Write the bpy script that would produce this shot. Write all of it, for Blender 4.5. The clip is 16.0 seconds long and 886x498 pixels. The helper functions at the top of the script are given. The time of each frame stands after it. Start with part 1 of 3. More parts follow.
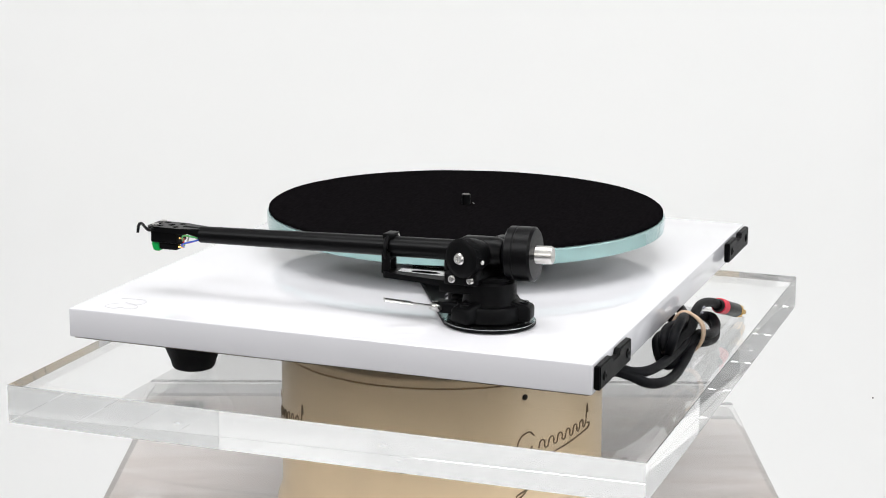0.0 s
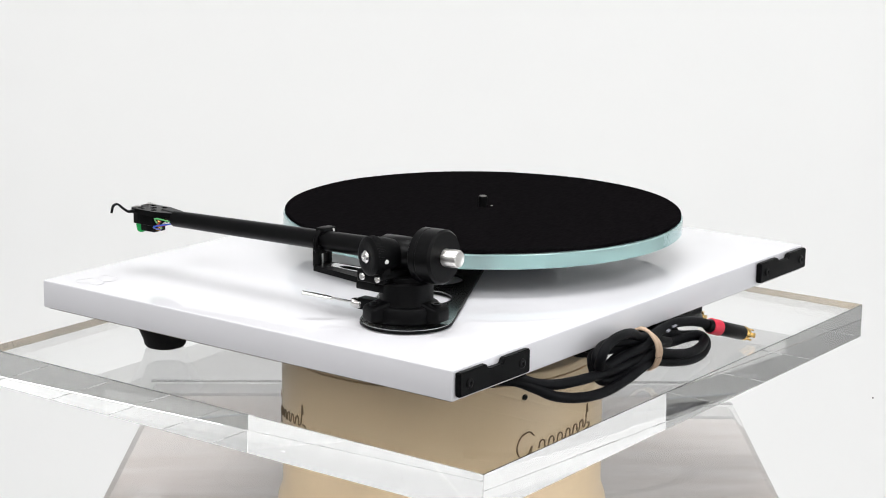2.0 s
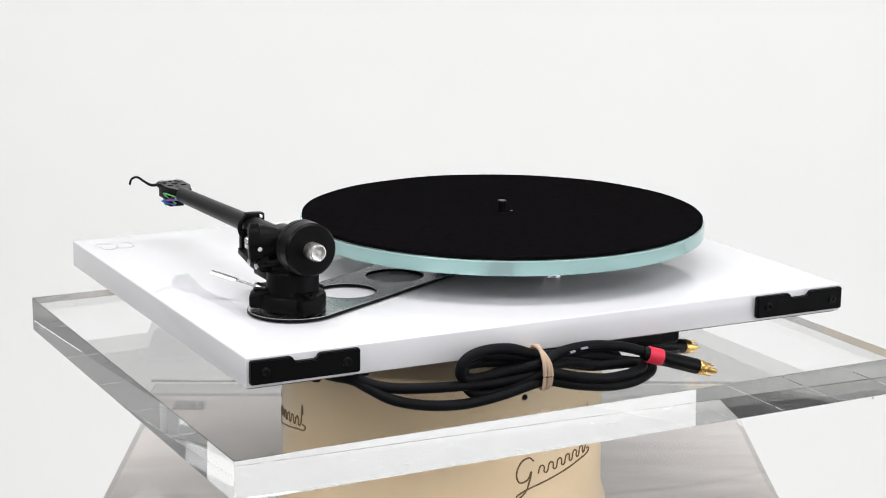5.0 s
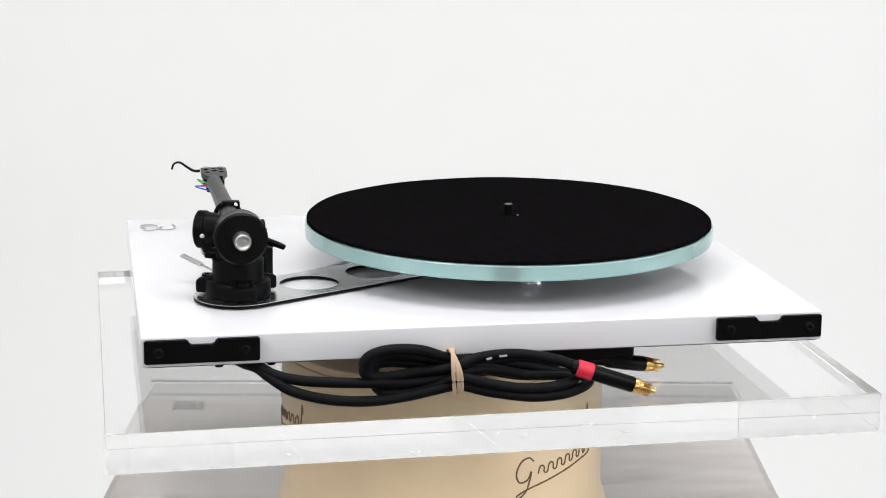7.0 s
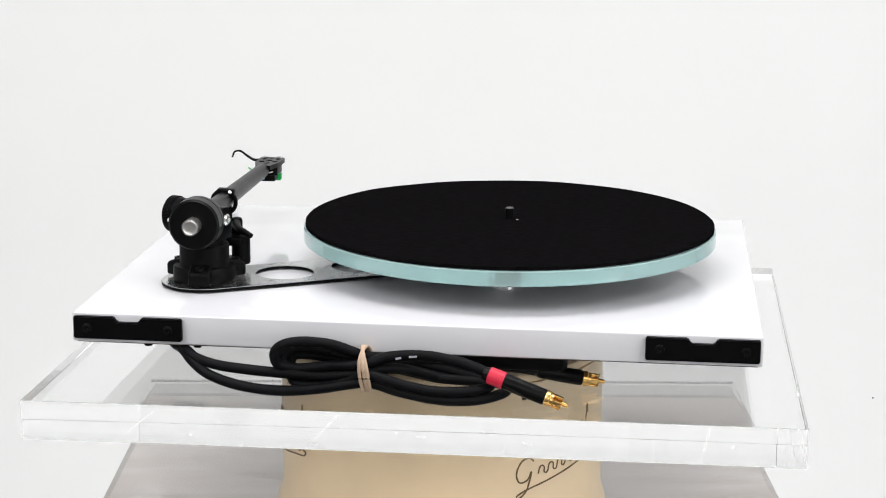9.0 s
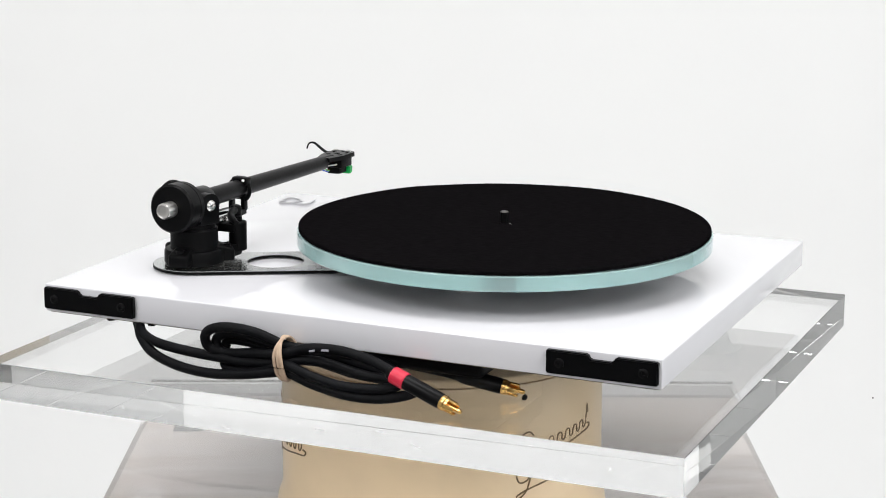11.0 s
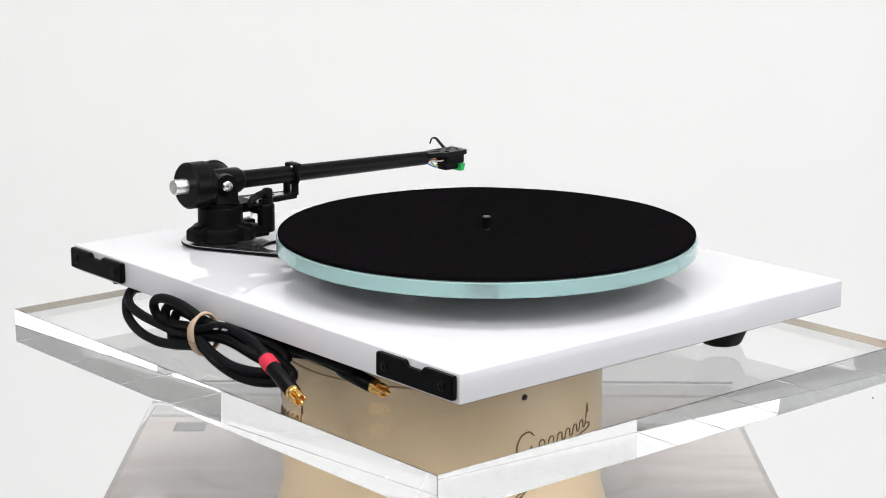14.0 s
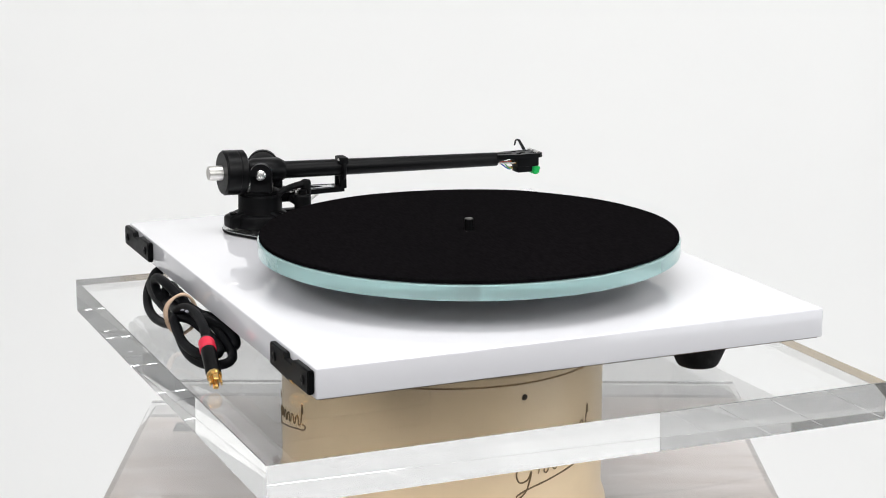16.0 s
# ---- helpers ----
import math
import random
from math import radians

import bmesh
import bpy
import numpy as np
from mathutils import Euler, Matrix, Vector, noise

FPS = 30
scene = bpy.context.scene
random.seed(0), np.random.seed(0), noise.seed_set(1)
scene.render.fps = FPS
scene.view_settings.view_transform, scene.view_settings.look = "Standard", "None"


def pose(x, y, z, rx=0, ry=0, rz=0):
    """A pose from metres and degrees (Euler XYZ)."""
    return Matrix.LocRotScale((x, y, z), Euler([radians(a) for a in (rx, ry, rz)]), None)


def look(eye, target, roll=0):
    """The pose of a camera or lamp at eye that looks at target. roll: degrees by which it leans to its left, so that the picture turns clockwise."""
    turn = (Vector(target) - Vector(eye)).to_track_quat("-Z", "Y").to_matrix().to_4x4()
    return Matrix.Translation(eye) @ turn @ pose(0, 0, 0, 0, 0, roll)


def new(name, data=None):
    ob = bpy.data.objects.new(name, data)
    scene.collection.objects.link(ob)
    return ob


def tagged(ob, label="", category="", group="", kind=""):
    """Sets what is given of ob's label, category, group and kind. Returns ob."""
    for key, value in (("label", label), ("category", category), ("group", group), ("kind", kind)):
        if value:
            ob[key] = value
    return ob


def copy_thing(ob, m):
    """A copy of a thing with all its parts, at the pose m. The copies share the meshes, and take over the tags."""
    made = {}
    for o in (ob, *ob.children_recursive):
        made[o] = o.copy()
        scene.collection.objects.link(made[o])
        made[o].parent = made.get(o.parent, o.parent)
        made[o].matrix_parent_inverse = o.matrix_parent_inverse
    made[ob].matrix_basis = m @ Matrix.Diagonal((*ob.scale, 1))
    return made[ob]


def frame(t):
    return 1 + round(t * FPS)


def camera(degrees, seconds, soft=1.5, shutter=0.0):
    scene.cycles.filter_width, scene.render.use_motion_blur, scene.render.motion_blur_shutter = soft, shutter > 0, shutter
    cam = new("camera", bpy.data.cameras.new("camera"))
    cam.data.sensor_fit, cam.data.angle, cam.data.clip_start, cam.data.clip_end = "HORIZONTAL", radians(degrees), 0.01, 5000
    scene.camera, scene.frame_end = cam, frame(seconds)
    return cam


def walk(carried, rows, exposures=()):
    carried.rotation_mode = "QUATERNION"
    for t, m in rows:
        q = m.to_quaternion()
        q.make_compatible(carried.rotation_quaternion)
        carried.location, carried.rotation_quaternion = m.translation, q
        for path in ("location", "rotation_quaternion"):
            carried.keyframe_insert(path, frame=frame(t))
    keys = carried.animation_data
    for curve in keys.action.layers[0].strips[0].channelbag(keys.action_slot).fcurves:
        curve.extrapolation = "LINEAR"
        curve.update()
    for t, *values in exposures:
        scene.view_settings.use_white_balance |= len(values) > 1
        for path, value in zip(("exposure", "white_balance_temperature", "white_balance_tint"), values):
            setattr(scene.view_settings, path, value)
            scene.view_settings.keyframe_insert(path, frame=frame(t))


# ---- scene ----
# ---- camera ----
EYE = Vector((0.0, -1.3703, 1.45))
PITCH, YAW = radians(12.558), radians(0.013)
AHEAD = Vector((math.sin(YAW) * math.cos(PITCH), math.cos(YAW) * math.cos(PITCH), -math.sin(PITCH)))
cam = camera(25.956, 16.0, soft=1.0)
view = look(EYE, EYE + AHEAD, 0.2)
walk(cam, [(0.0, view), (16.0, view)])

# ---- world, lamps, exposure ----
scene.view_settings.exposure = 0.20
scene.cycles.max_bounces, scene.cycles.glossy_bounces, scene.cycles.transmission_bounces = 24, 16, 20
world = bpy.data.worlds.new("world")
scene.world = world
world.use_nodes = True
world.node_tree.nodes["Background"].inputs[0].default_value = (0.9, 0.95, 1.0, 1)
world.node_tree.nodes["Background"].inputs[1].default_value = 0.3


def area_lamp(name, eye, target, width, height, power, color, spread=180):
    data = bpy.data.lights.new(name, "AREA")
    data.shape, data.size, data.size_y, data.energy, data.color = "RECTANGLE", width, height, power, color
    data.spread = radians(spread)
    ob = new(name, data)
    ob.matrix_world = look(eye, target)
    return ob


# Left, right, top and window lamps are unseen, inferred from shading and reflections.
area_lamp("softbox_left", (-1.35, -1.35, 2.6), (0, 0, 1.1), 1.0, 0.8, 15, (0.985, 0.985, 1.0))
area_lamp("softbox_right", (1.35, -1.35, 2.6), (0, 0, 1.1), 1.0, 0.8, 12, (1.0, 0.985, 0.97))
# Front fill added to lift the plinth's near edges; no such source known.
area_lamp("softbox_front", (0.0, -3.2, 2.2), (0, 0, 1.1), 2.6, 1.2, 17, (1.0, 0.99, 0.97))
area_lamp("window_light", (3.395, -1.3, 1.5), (0, -1.3, 1.5), 3.0, 2.0, 29, (0.93, 0.965, 1.0))
# Two fills added only to whiten the backdrop, no such lamps known.
area_lamp("background_light_left", (-1.7, 0.55, 1.5), (0.0, 1.95, 1.0), 0.9, 1.7, 2.7, (1.0, 1.0, 1.0), 100)
area_lamp("background_light_right", (1.7, 0.55, 1.5), (0.0, 1.95, 1.0), 0.9, 1.7, 2.7, (1.0, 1.0, 1.0), 100)
area_lamp("softbox_top", (0, -0.1, 2.85), (0, -0.1, 0), 1.6, 0.6, 17, (1.0, 1.0, 1.0))


# ---- materials ----
def material(name, color, rough=0.5, metal=0.0, coat=0.0, grain=0.0, scale=200.0, stain=0.0, stain_scale=8.0, spec=0.5, color2=None, stretch=None):
    """A surface with fine grain (bump and roughness) and larger uneven tone."""
    m = bpy.data.materials.new(name)
    m.use_nodes = True
    n, l = m.node_tree.nodes, m.node_tree.links
    b = n["Principled BSDF"]
    b.inputs["Base Color"].default_value = (*color, 1)
    b.inputs["Roughness"].default_value = rough
    b.inputs["Metallic"].default_value = metal
    b.inputs["Coat Weight"].default_value = coat
    b.inputs["Coat Roughness"].default_value = 0.03
    b.inputs["Specular IOR Level"].default_value = spec
    tc = n.new("ShaderNodeTexCoord")
    if grain:
        t = n.new("ShaderNodeTexNoise")
        t.inputs["Scale"].default_value, t.inputs["Detail"].default_value = scale, 4
        l.new(tc.outputs["Object"], t.inputs["Vector"])
        u = n.new("ShaderNodeBump")
        u.inputs["Strength"].default_value, u.inputs["Distance"].default_value = grain, 0.001
        l.new(t.outputs["Fac"], u.inputs["Height"])
        l.new(u.outputs["Normal"], b.inputs["Normal"])
    if stain:
        t = n.new("ShaderNodeTexNoise")
        t.inputs["Scale"].default_value, t.inputs["Detail"].default_value = stain_scale, 6
        if stretch:
            mp = n.new("ShaderNodeMapping")
            mp.inputs["Scale"].default_value = stretch
            l.new(tc.outputs["Object"], mp.inputs["Vector"])
            l.new(mp.outputs["Vector"], t.inputs["Vector"])
        else:
            l.new(tc.outputs["Object"], t.inputs["Vector"])
        x = n.new("ShaderNodeMix")
        x.data_type = "RGBA"
        other = color2 or tuple(c * (1 - stain) for c in color)
        x.inputs[6].default_value, x.inputs[7].default_value = (*color, 1), (*other, 1)
        r = n.new("ShaderNodeMapRange")
        r.inputs[1].default_value, r.inputs[2].default_value = 0.35, 0.7
        l.new(t.outputs["Fac"], r.inputs[0])
        l.new(r.outputs[0], x.inputs[0])
        l.new(x.outputs[2], b.inputs["Base Color"])
        q = n.new("ShaderNodeMapRange")
        q.inputs[3].default_value, q.inputs[4].default_value = rough * 0.85, min(1, rough * 1.2 + 0.02)
        l.new(t.outputs["Fac"], q.inputs[0])
        l.new(q.outputs[0], b.inputs["Roughness"])
    return m


def clear(name, color, rough=0.0, ior=1.49):
    m = bpy.data.materials.new(name)
    m.use_nodes = True
    b = m.node_tree.nodes["Principled BSDF"]
    b.inputs["Base Color"].default_value = (*color, 1)
    b.inputs["Roughness"].default_value = rough
    b.inputs["IOR"].default_value = ior
    b.inputs["Transmission Weight"].default_value = 1.0
    return m


WHITE_GLOSS = material("white_gloss_lacquer", (0.805, 0.80, 0.832), 0.3, coat=1.0, stain=0.02, stain_scale=5, spec=0.0)
WHITE_GLOSS.node_tree.nodes["Principled BSDF"].inputs["Coat IOR"].default_value = 1.58
WHITE_GLOSS.node_tree.nodes["Principled BSDF"].inputs["Coat Roughness"].default_value = 0.012
BLACK_PLASTIC = material("black_moulded_plastic", (0.0035, 0.0035, 0.004), 0.40, spec=0.09, grain=0.15, scale=900, stain=0.3, stain_scale=60)
BLACK_SATIN = material("black_satin_powder_coat", (0.004, 0.004, 0.0045), 0.30, spec=0.13, grain=0.08, scale=1500, stain=0.3, stain_scale=40)
BLACK_RUBBER = material("black_rubber", (0.004, 0.004, 0.0045), 0.6, spec=0.2, grain=0.3, scale=700, stain=0.3, stain_scale=50)
CORD = material("black_cord_jacket", (0.004, 0.0042, 0.0055), 0.5, spec=0.12, grain=0.2, scale=800, stain=0.3, stain_scale=70)
FELT = material("black_felt", (0.0038, 0.0034, 0.0038), 1.0, grain=0.35, scale=2600, stain=0.45, stain_scale=420, spec=0.0, color2=(0.0075, 0.0068, 0.0075), stretch=(0.35, 1.6, 1.0))
STEEL = material("polished_steel", (0.78, 0.77, 0.75), 0.24, metal=1.0, stain=0.1, stain_scale=90)
DARK_STEEL = material("dull_steel", (0.16, 0.155, 0.15), 0.45, metal=1.0, stain=0.1, stain_scale=90)
CHROME = material("bright_chrome", (0.95, 0.95, 0.95), 0.10, metal=1.0)
TURNED = material("turned_steel", (0.80, 0.78, 0.75), 0.30, metal=1.0, stain=0.1, stain_scale=150)
BRUSHED = material("dark_brushed_metal", (0.62, 0.635, 0.64), 0.2, metal=1.0, grain=0.15, scale=900, stain=0.2, stain_scale=30)
GOLD = material("gold_plate", (0.9, 0.58, 0.2), 0.2, metal=1.0, stain=0.15, stain_scale=120)
RED = material("red_ring", (0.75, 0.02, 0.06), 0.4, stain=0.1, stain_scale=100)
GREEN = material("green_plastic", (0.0, 0.42, 0.08), 0.3, stain=0.1, stain_scale=100)
BLUE = material("blue_wire", (0.03, 0.10, 0.55), 0.4)
REDWIRE = material("red_wire", (0.6, 0.02, 0.04), 0.4)
GREENWIRE = material("green_wire", (0.10, 0.45, 0.14), 0.4)
WHITEWIRE = material("white_wire", (0.75, 0.74, 0.72), 0.4)
BAND = material("tan_rubber", (0.62, 0.45, 0.32), 0.55, grain=0.2, scale=600, stain=0.2, stain_scale=120)
CREAM = material("cream_enamel", (0.87, 0.68, 0.44), 0.32, coat=0.15, grain=0.05, scale=300, stain=0.12, stain_scale=14)
BROWN_INK = material("brown_print", (0.16, 0.10, 0.04), 0.5)
GREY_INK = material("grey_print", (0.44, 0.44, 0.46), 0.4, spec=0.3)
CORD_INK = material("pale_grey_print", (0.22, 0.22, 0.25), 0.5)
PAPER = material("white_paper_sweep", (0.86, 0.86, 0.855), 0.9, stain=0.02, stain_scale=1.2, spec=0.2)
PLASTER = material("white_wall_paint", (0.80, 0.80, 0.79), 0.8, grain=0.1, scale=150, stain=0.05, stain_scale=2)
PALE_WALL = material("pale_grey_wall_paint", (0.5, 0.495, 0.485), 0.8, grain=0.1, scale=150, stain=0.1, stain_scale=2)
TILE = material("grey_floor_tile", (0.24, 0.24, 0.255), 0.14, grain=0.08, scale=90, stain=0.5, stain_scale=6, color2=(0.045, 0.042, 0.045), spec=0.2)
_place = TILE.node_tree.nodes.new("ShaderNodeNewGeometry")
for _node in list(TILE.node_tree.nodes):
    if _node.bl_idname == "ShaderNodeTexNoise":
        TILE.node_tree.links.new(_place.outputs["Position"], _node.inputs["Vector"])
GROUT = material("pale_grout", (0.6, 0.6, 0.58), 0.9, grain=0.3, scale=400, stain=0.1, stain_scale=30)
BOARD = material("warm_grey_board", (0.45, 0.415, 0.395), 0.7, grain=0.1, scale=200, stain=0.1, stain_scale=6, color2=(0.33, 0.27, 0.235), stretch=(1.2, 7.0, 1.0))
UNDERSIDE = material("brown_fibre_board", (0.13, 0.10, 0.08), 0.75, grain=0.2, scale=300, stain=0.3, stain_scale=30)
DARK_BLOCK = material("dark_grey_block", (0.05, 0.05, 0.052), 0.6, stain=0.2, stain_scale=60)
ACRYLIC = clear("clear_acrylic", (0.985, 0.99, 0.99))
SMOKE = clear("clear_acrylic_top", (0.93, 0.925, 0.92))
GLASS = clear("clear_float_glass", (0.86, 0.975, 0.965), 0.0, 1.52)
FROST = clear("ground_turquoise_glass_edge", (0.76, 0.985, 0.98), 0.055, 1.52)
FROST.node_tree.nodes["Principled BSDF"].inputs["Transmission Weight"].default_value = 0.70


# ---- building helpers ----
def part(name, bm, mat, parent=None, label="", flat=False):
    """Links a bmesh as one mesh object under a thing or a part."""
    bmesh.ops.recalc_face_normals(bm, faces=bm.faces)
    for f in bm.faces:
        f.smooth = not flat
    for e in bm.edges:
        e.smooth = len(e.link_faces) == 2 and e.calc_face_angle(0) < radians(35)
    me = bpy.data.meshes.new(name)
    bm.to_mesh(me)
    bm.free()
    me.materials.append(mat)
    ob = new(name, me)
    if parent:
        ob.parent = parent
    return tagged(ob, label)


def again(ob, m, parent=None):
    """The same piece once more, at m under its parent."""
    o = copy_thing(ob, m)
    if parent:
        o.parent = parent
    return o


def rbox(x0, x1, y0, y1, z0, z1, bevel=0.001, seg=2, bm=None):
    bm = bm or bmesh.new()
    m = Matrix.LocRotScale(((x0 + x1) / 2, (y0 + y1) / 2, (z0 + z1) / 2), None, (x1 - x0, y1 - y0, z1 - z0))
    v = bmesh.ops.create_cube(bm, size=1, matrix=m)["verts"]
    if bevel:
        e = list({e for w in v for e in w.link_edges})
        bmesh.ops.bevel(bm, geom=e, offset=bevel, segments=seg, affect="EDGES", profile=0.5)
    return bm


def lathe(profile, seg=48, m=None, bm=None, wob=None):
    """Turns (radius, z) pairs about z, closes the ends, then moves it by m."""
    bm = bm or bmesh.new()
    m = m or Matrix()
    rings = []
    for r, z in profile:
        ring = []
        for i in range(seg):
            a = 2 * math.pi * i / seg
            dz = wob(r, a) if wob else 0
            ring.append(bm.verts.new(m @ Vector((r * math.cos(a), r * math.sin(a), z + dz))))
        rings.append(ring)
    for p, q in zip(rings, rings[1:]):
        for i in range(seg):
            bm.faces.new((p[i], p[(i + 1) % seg], q[(i + 1) % seg], q[i]))
    bm.faces.new(rings[0][::-1])
    bm.faces.new(rings[-1])
    return bm


def along(p, q):
    """The pose at p whose z axis points to q."""
    p, q = Vector(p), Vector(q)
    return Matrix.Translation(p) @ (q - p).to_track_quat("Z", "Y").to_matrix().to_4x4()


def spline(pts, steps=8):
    """Catmull-Rom points through pts."""
    P = [Vector(p) for p in pts]
    P = [2 * P[0] - P[1]] + P + [2 * P[-1] - P[-2]]
    out = []
    for a, b, c, d in zip(P, P[1:], P[2:], P[3:]):
        for i in range(steps):
            t = i / steps
            out.append(0.5 * (2 * b + (c - a) * t + (2 * a - 5 * b + 4 * c - d) * t * t + (3 * b - a - 3 * c + d) * t ** 3))
    return out + [P[-2]]


def tube(pts, r, seg=10, steps=8, r2=None, bm=None, squash=1.0, up=None):
    bm = bm or bmesh.new()
    S = spline(pts, steps)
    n = len(S)
    ref = Vector(up or (0.13, 0.21, 0.97))
    rings = []
    for i, p in enumerate(S):
        d = (S[min(i + 1, n - 1)] - S[max(i - 1, 0)]).normalized()
        side = d.cross(ref).normalized()
        if side.length < 0.5:
            side = d.orthogonal().normalized()
        ref2 = side.cross(d)
        rr = r + ((r2 if r2 is not None else r) - r) * i / (n - 1)
        rings.append([bm.verts.new(p + rr * (math.cos(2 * math.pi * k / seg) * side + squash * math.sin(2 * math.pi * k / seg) * ref2)) for k in range(seg)])
    for p, q in zip(rings, rings[1:]):
        for k in range(seg):
            bm.faces.new((p[k], p[(k + 1) % seg], q[(k + 1) % seg], q[k]))
    bm.faces.new(rings[0][::-1])
    bm.faces.new(rings[-1])
    return bm


def sheet(outline, holes, z0, z1, m=None):
    """A flat plate with round-cornered outline and holes through it."""
    bm = bmesh.new()
    for loop in [outline] + holes:
        v = [bm.verts.new((x, y, z0)) for x, y in loop]
        for i in range(len(v)):
            bm.edges.new((v[i], v[(i + 1) % len(v)]))
    bmesh.ops.triangle_fill(bm, use_beauty=True, use_dissolve=False, edges=bm.edges[:])
    g = bmesh.ops.extrude_face_region(bm, geom=bm.faces[:])
    bmesh.ops.translate(bm, verts=[v for v in g["geom"] if isinstance(v, bmesh.types.BMVert)], vec=(0, 0, z1 - z0))
    if m:
        bm.transform(m)
    return bm


def ring_pts(cx, cy, r, n=40, a0=0.0, a1=2 * math.pi, ry=None):
    full = abs(a1 - a0 - 2 * math.pi) < 1e-6
    k = n if full else n - 1
    return [(cx + r * math.cos(a0 + (a1 - a0) * i / k), cy + (ry or r) * math.sin(a0 + (a1 - a0) * i / k)) for i in range(n)]


def thing(name, label, category, group="", m=None):
    ob = new(name)
    ob.empty_display_size = 0.05
    ob.matrix_world = m or Matrix()
    return tagged(ob, label, category, group)


# ---- the studio ----
def studio():
    X0, X1, Y0, Y1, H = -3.3, 3.3, -3.9, 2.4, 3.05
    tagged(part("ceiling", rbox(X0, X1, Y0, Y1, H, H + 0.12, 0), PLASTER, None, "plain white painted studio ceiling"), kind="structure")
    tagged(part("wall_north", rbox(X0, X1, Y1, Y1 + 0.12, 0, H, 0), PLASTER, None, "white painted wall behind the paper sweep"), kind="structure")
    tagged(part("wall_south", rbox(X0, X1, Y0 - 0.12, Y0, 0, H, 0), PALE_WALL, None, "pale grey painted wall facing the display"), kind="structure")
    tagged(part("wall_west", rbox(X0 - 0.12, X0, Y0 - 0.12, Y1 + 0.12, 0, H, 0), PLASTER, None, "plain white painted side wall"), kind="structure")
    bm = bmesh.new()
    wy0, wy1, wz0, wz1 = -2.82, 0.22, 0.48, 2.52
    for y0, y1, z0, z1 in ((Y0 - 0.12, wy0, 0, H), (wy1, Y1 + 0.12, 0, H), (wy0, wy1, 0, wz0), (wy0, wy1, wz1, H)):
        rbox(X1, X1 + 0.12, y0, y1, z0, z1, 0, bm=bm)
    tagged(part("wall_east", bm, PLASTER, None, "white painted side wall with a wide window"), kind="structure")
    bm = bmesh.new()
    for y0, y1, z0, z1 in ((wy0, wy0 + 0.05, wz0, wz1), (wy1 - 0.05, wy1, wz0, wz1), (wy0 + 0.05, wy1 - 0.05, wz0, wz0 + 0.05), (wy0 + 0.05, wy1 - 0.05, wz1 - 0.05, wz1)):
        rbox(X1 + 0.03, X1 + 0.08, y0, y1, z0, z1, 0.003, 1, bm)
    win = tagged(part("window_1", bm, PLASTER, None, "wide white framed daylight window"), kind="structure")
    for k in (1, 2):
        y = wy0 + (wy1 - wy0) * k / 3
        part("mullion", rbox(X1 + 0.035, X1 + 0.075, y - 0.02, y + 0.02, wz0 + 0.05, wz1 - 0.05, 0.003, 1), PLASTER, win)
    # paper sweep: floor, curve and wall in one sheet
    prof = [(-0.85, 0.005), (0.0, 0.005), (0.6, 0.005)] + [(1.2 + 0.75 * math.sin(a), 0.755 - 0.75 * math.cos(a)) for a in [math.pi / 2 * i / 16 for i in range(17)]] + [(1.95, 1.5), (1.95, 2.2), (1.95, 2.9)]
    bm = bmesh.new()
    for dy, dz in ((0, 0), (0.0008, -0.0008)):
        rows = [[bm.verts.new((x, y + dy, z + dz)) for y, z in prof] for x in (-2.6, 3.1)]
        for i in range(len(prof) - 1):
            bm.faces.new((rows[0][i], rows[0][i + 1], rows[1][i + 1], rows[1][i]))
    tagged(part("backdrop", bm, PAPER, None, "seamless white paper sweep from wall to floor"), kind="structure")


def speck():
    """A tiny dark speck of dirt on the paper."""
    part("backdrop_speck", lathe([(0.0014, 0.0), (0.0013, 0.0004), (0.0006, 0.0007)], 9, along((0.7610, 1.8870, 0.4575), (0.7610, 1.2, 0.755))), BLACK_RUBBER, bpy.data.objects["backdrop"], "tiny dark speck")


def pedestal():
    z = 0.95
    p = thing("display_pedestal", "clear acrylic topped grey display pedestal under the round base", "pedestal", m=pose(0, 0, 0))
    top = part("top_panel", rbox(-0.256, 0.256, -0.256, 0.257, z - 0.014, z, 0.0012), SMOKE, p, "clear acrylic panel with polished edges")
    top.visible_shadow = False
    part("body", rbox(-0.2505, 0.2505, -0.250, 0.2225, 0.006, z - 0.0185, 0.002), BOARD, p, "warm grey board box")
    part("edge_strip", rbox(-0.250, 0.250, 0.2265, 0.2545, z - 0.03, z - 0.0155, 0.001), DARK_STRIP, p, "grey edge strip")
    part("corner_block", rbox(-0.225, -0.199, 0.182, 0.204, z - 0.0183, z - 0.0148, 0.001), DARK_BLOCK, p, "dark grey corner block")


DARK_STRIP = material("grey_edge_strip", (0.36, 0.355, 0.35), 0.5, stain=0.1, stain_scale=20)
DRUM_TOP = 1.45 - 0.3899


def on_drum(deg, z, r):
    a = radians(deg)
    return (r * math.sin(a), -r * math.cos(a), z)


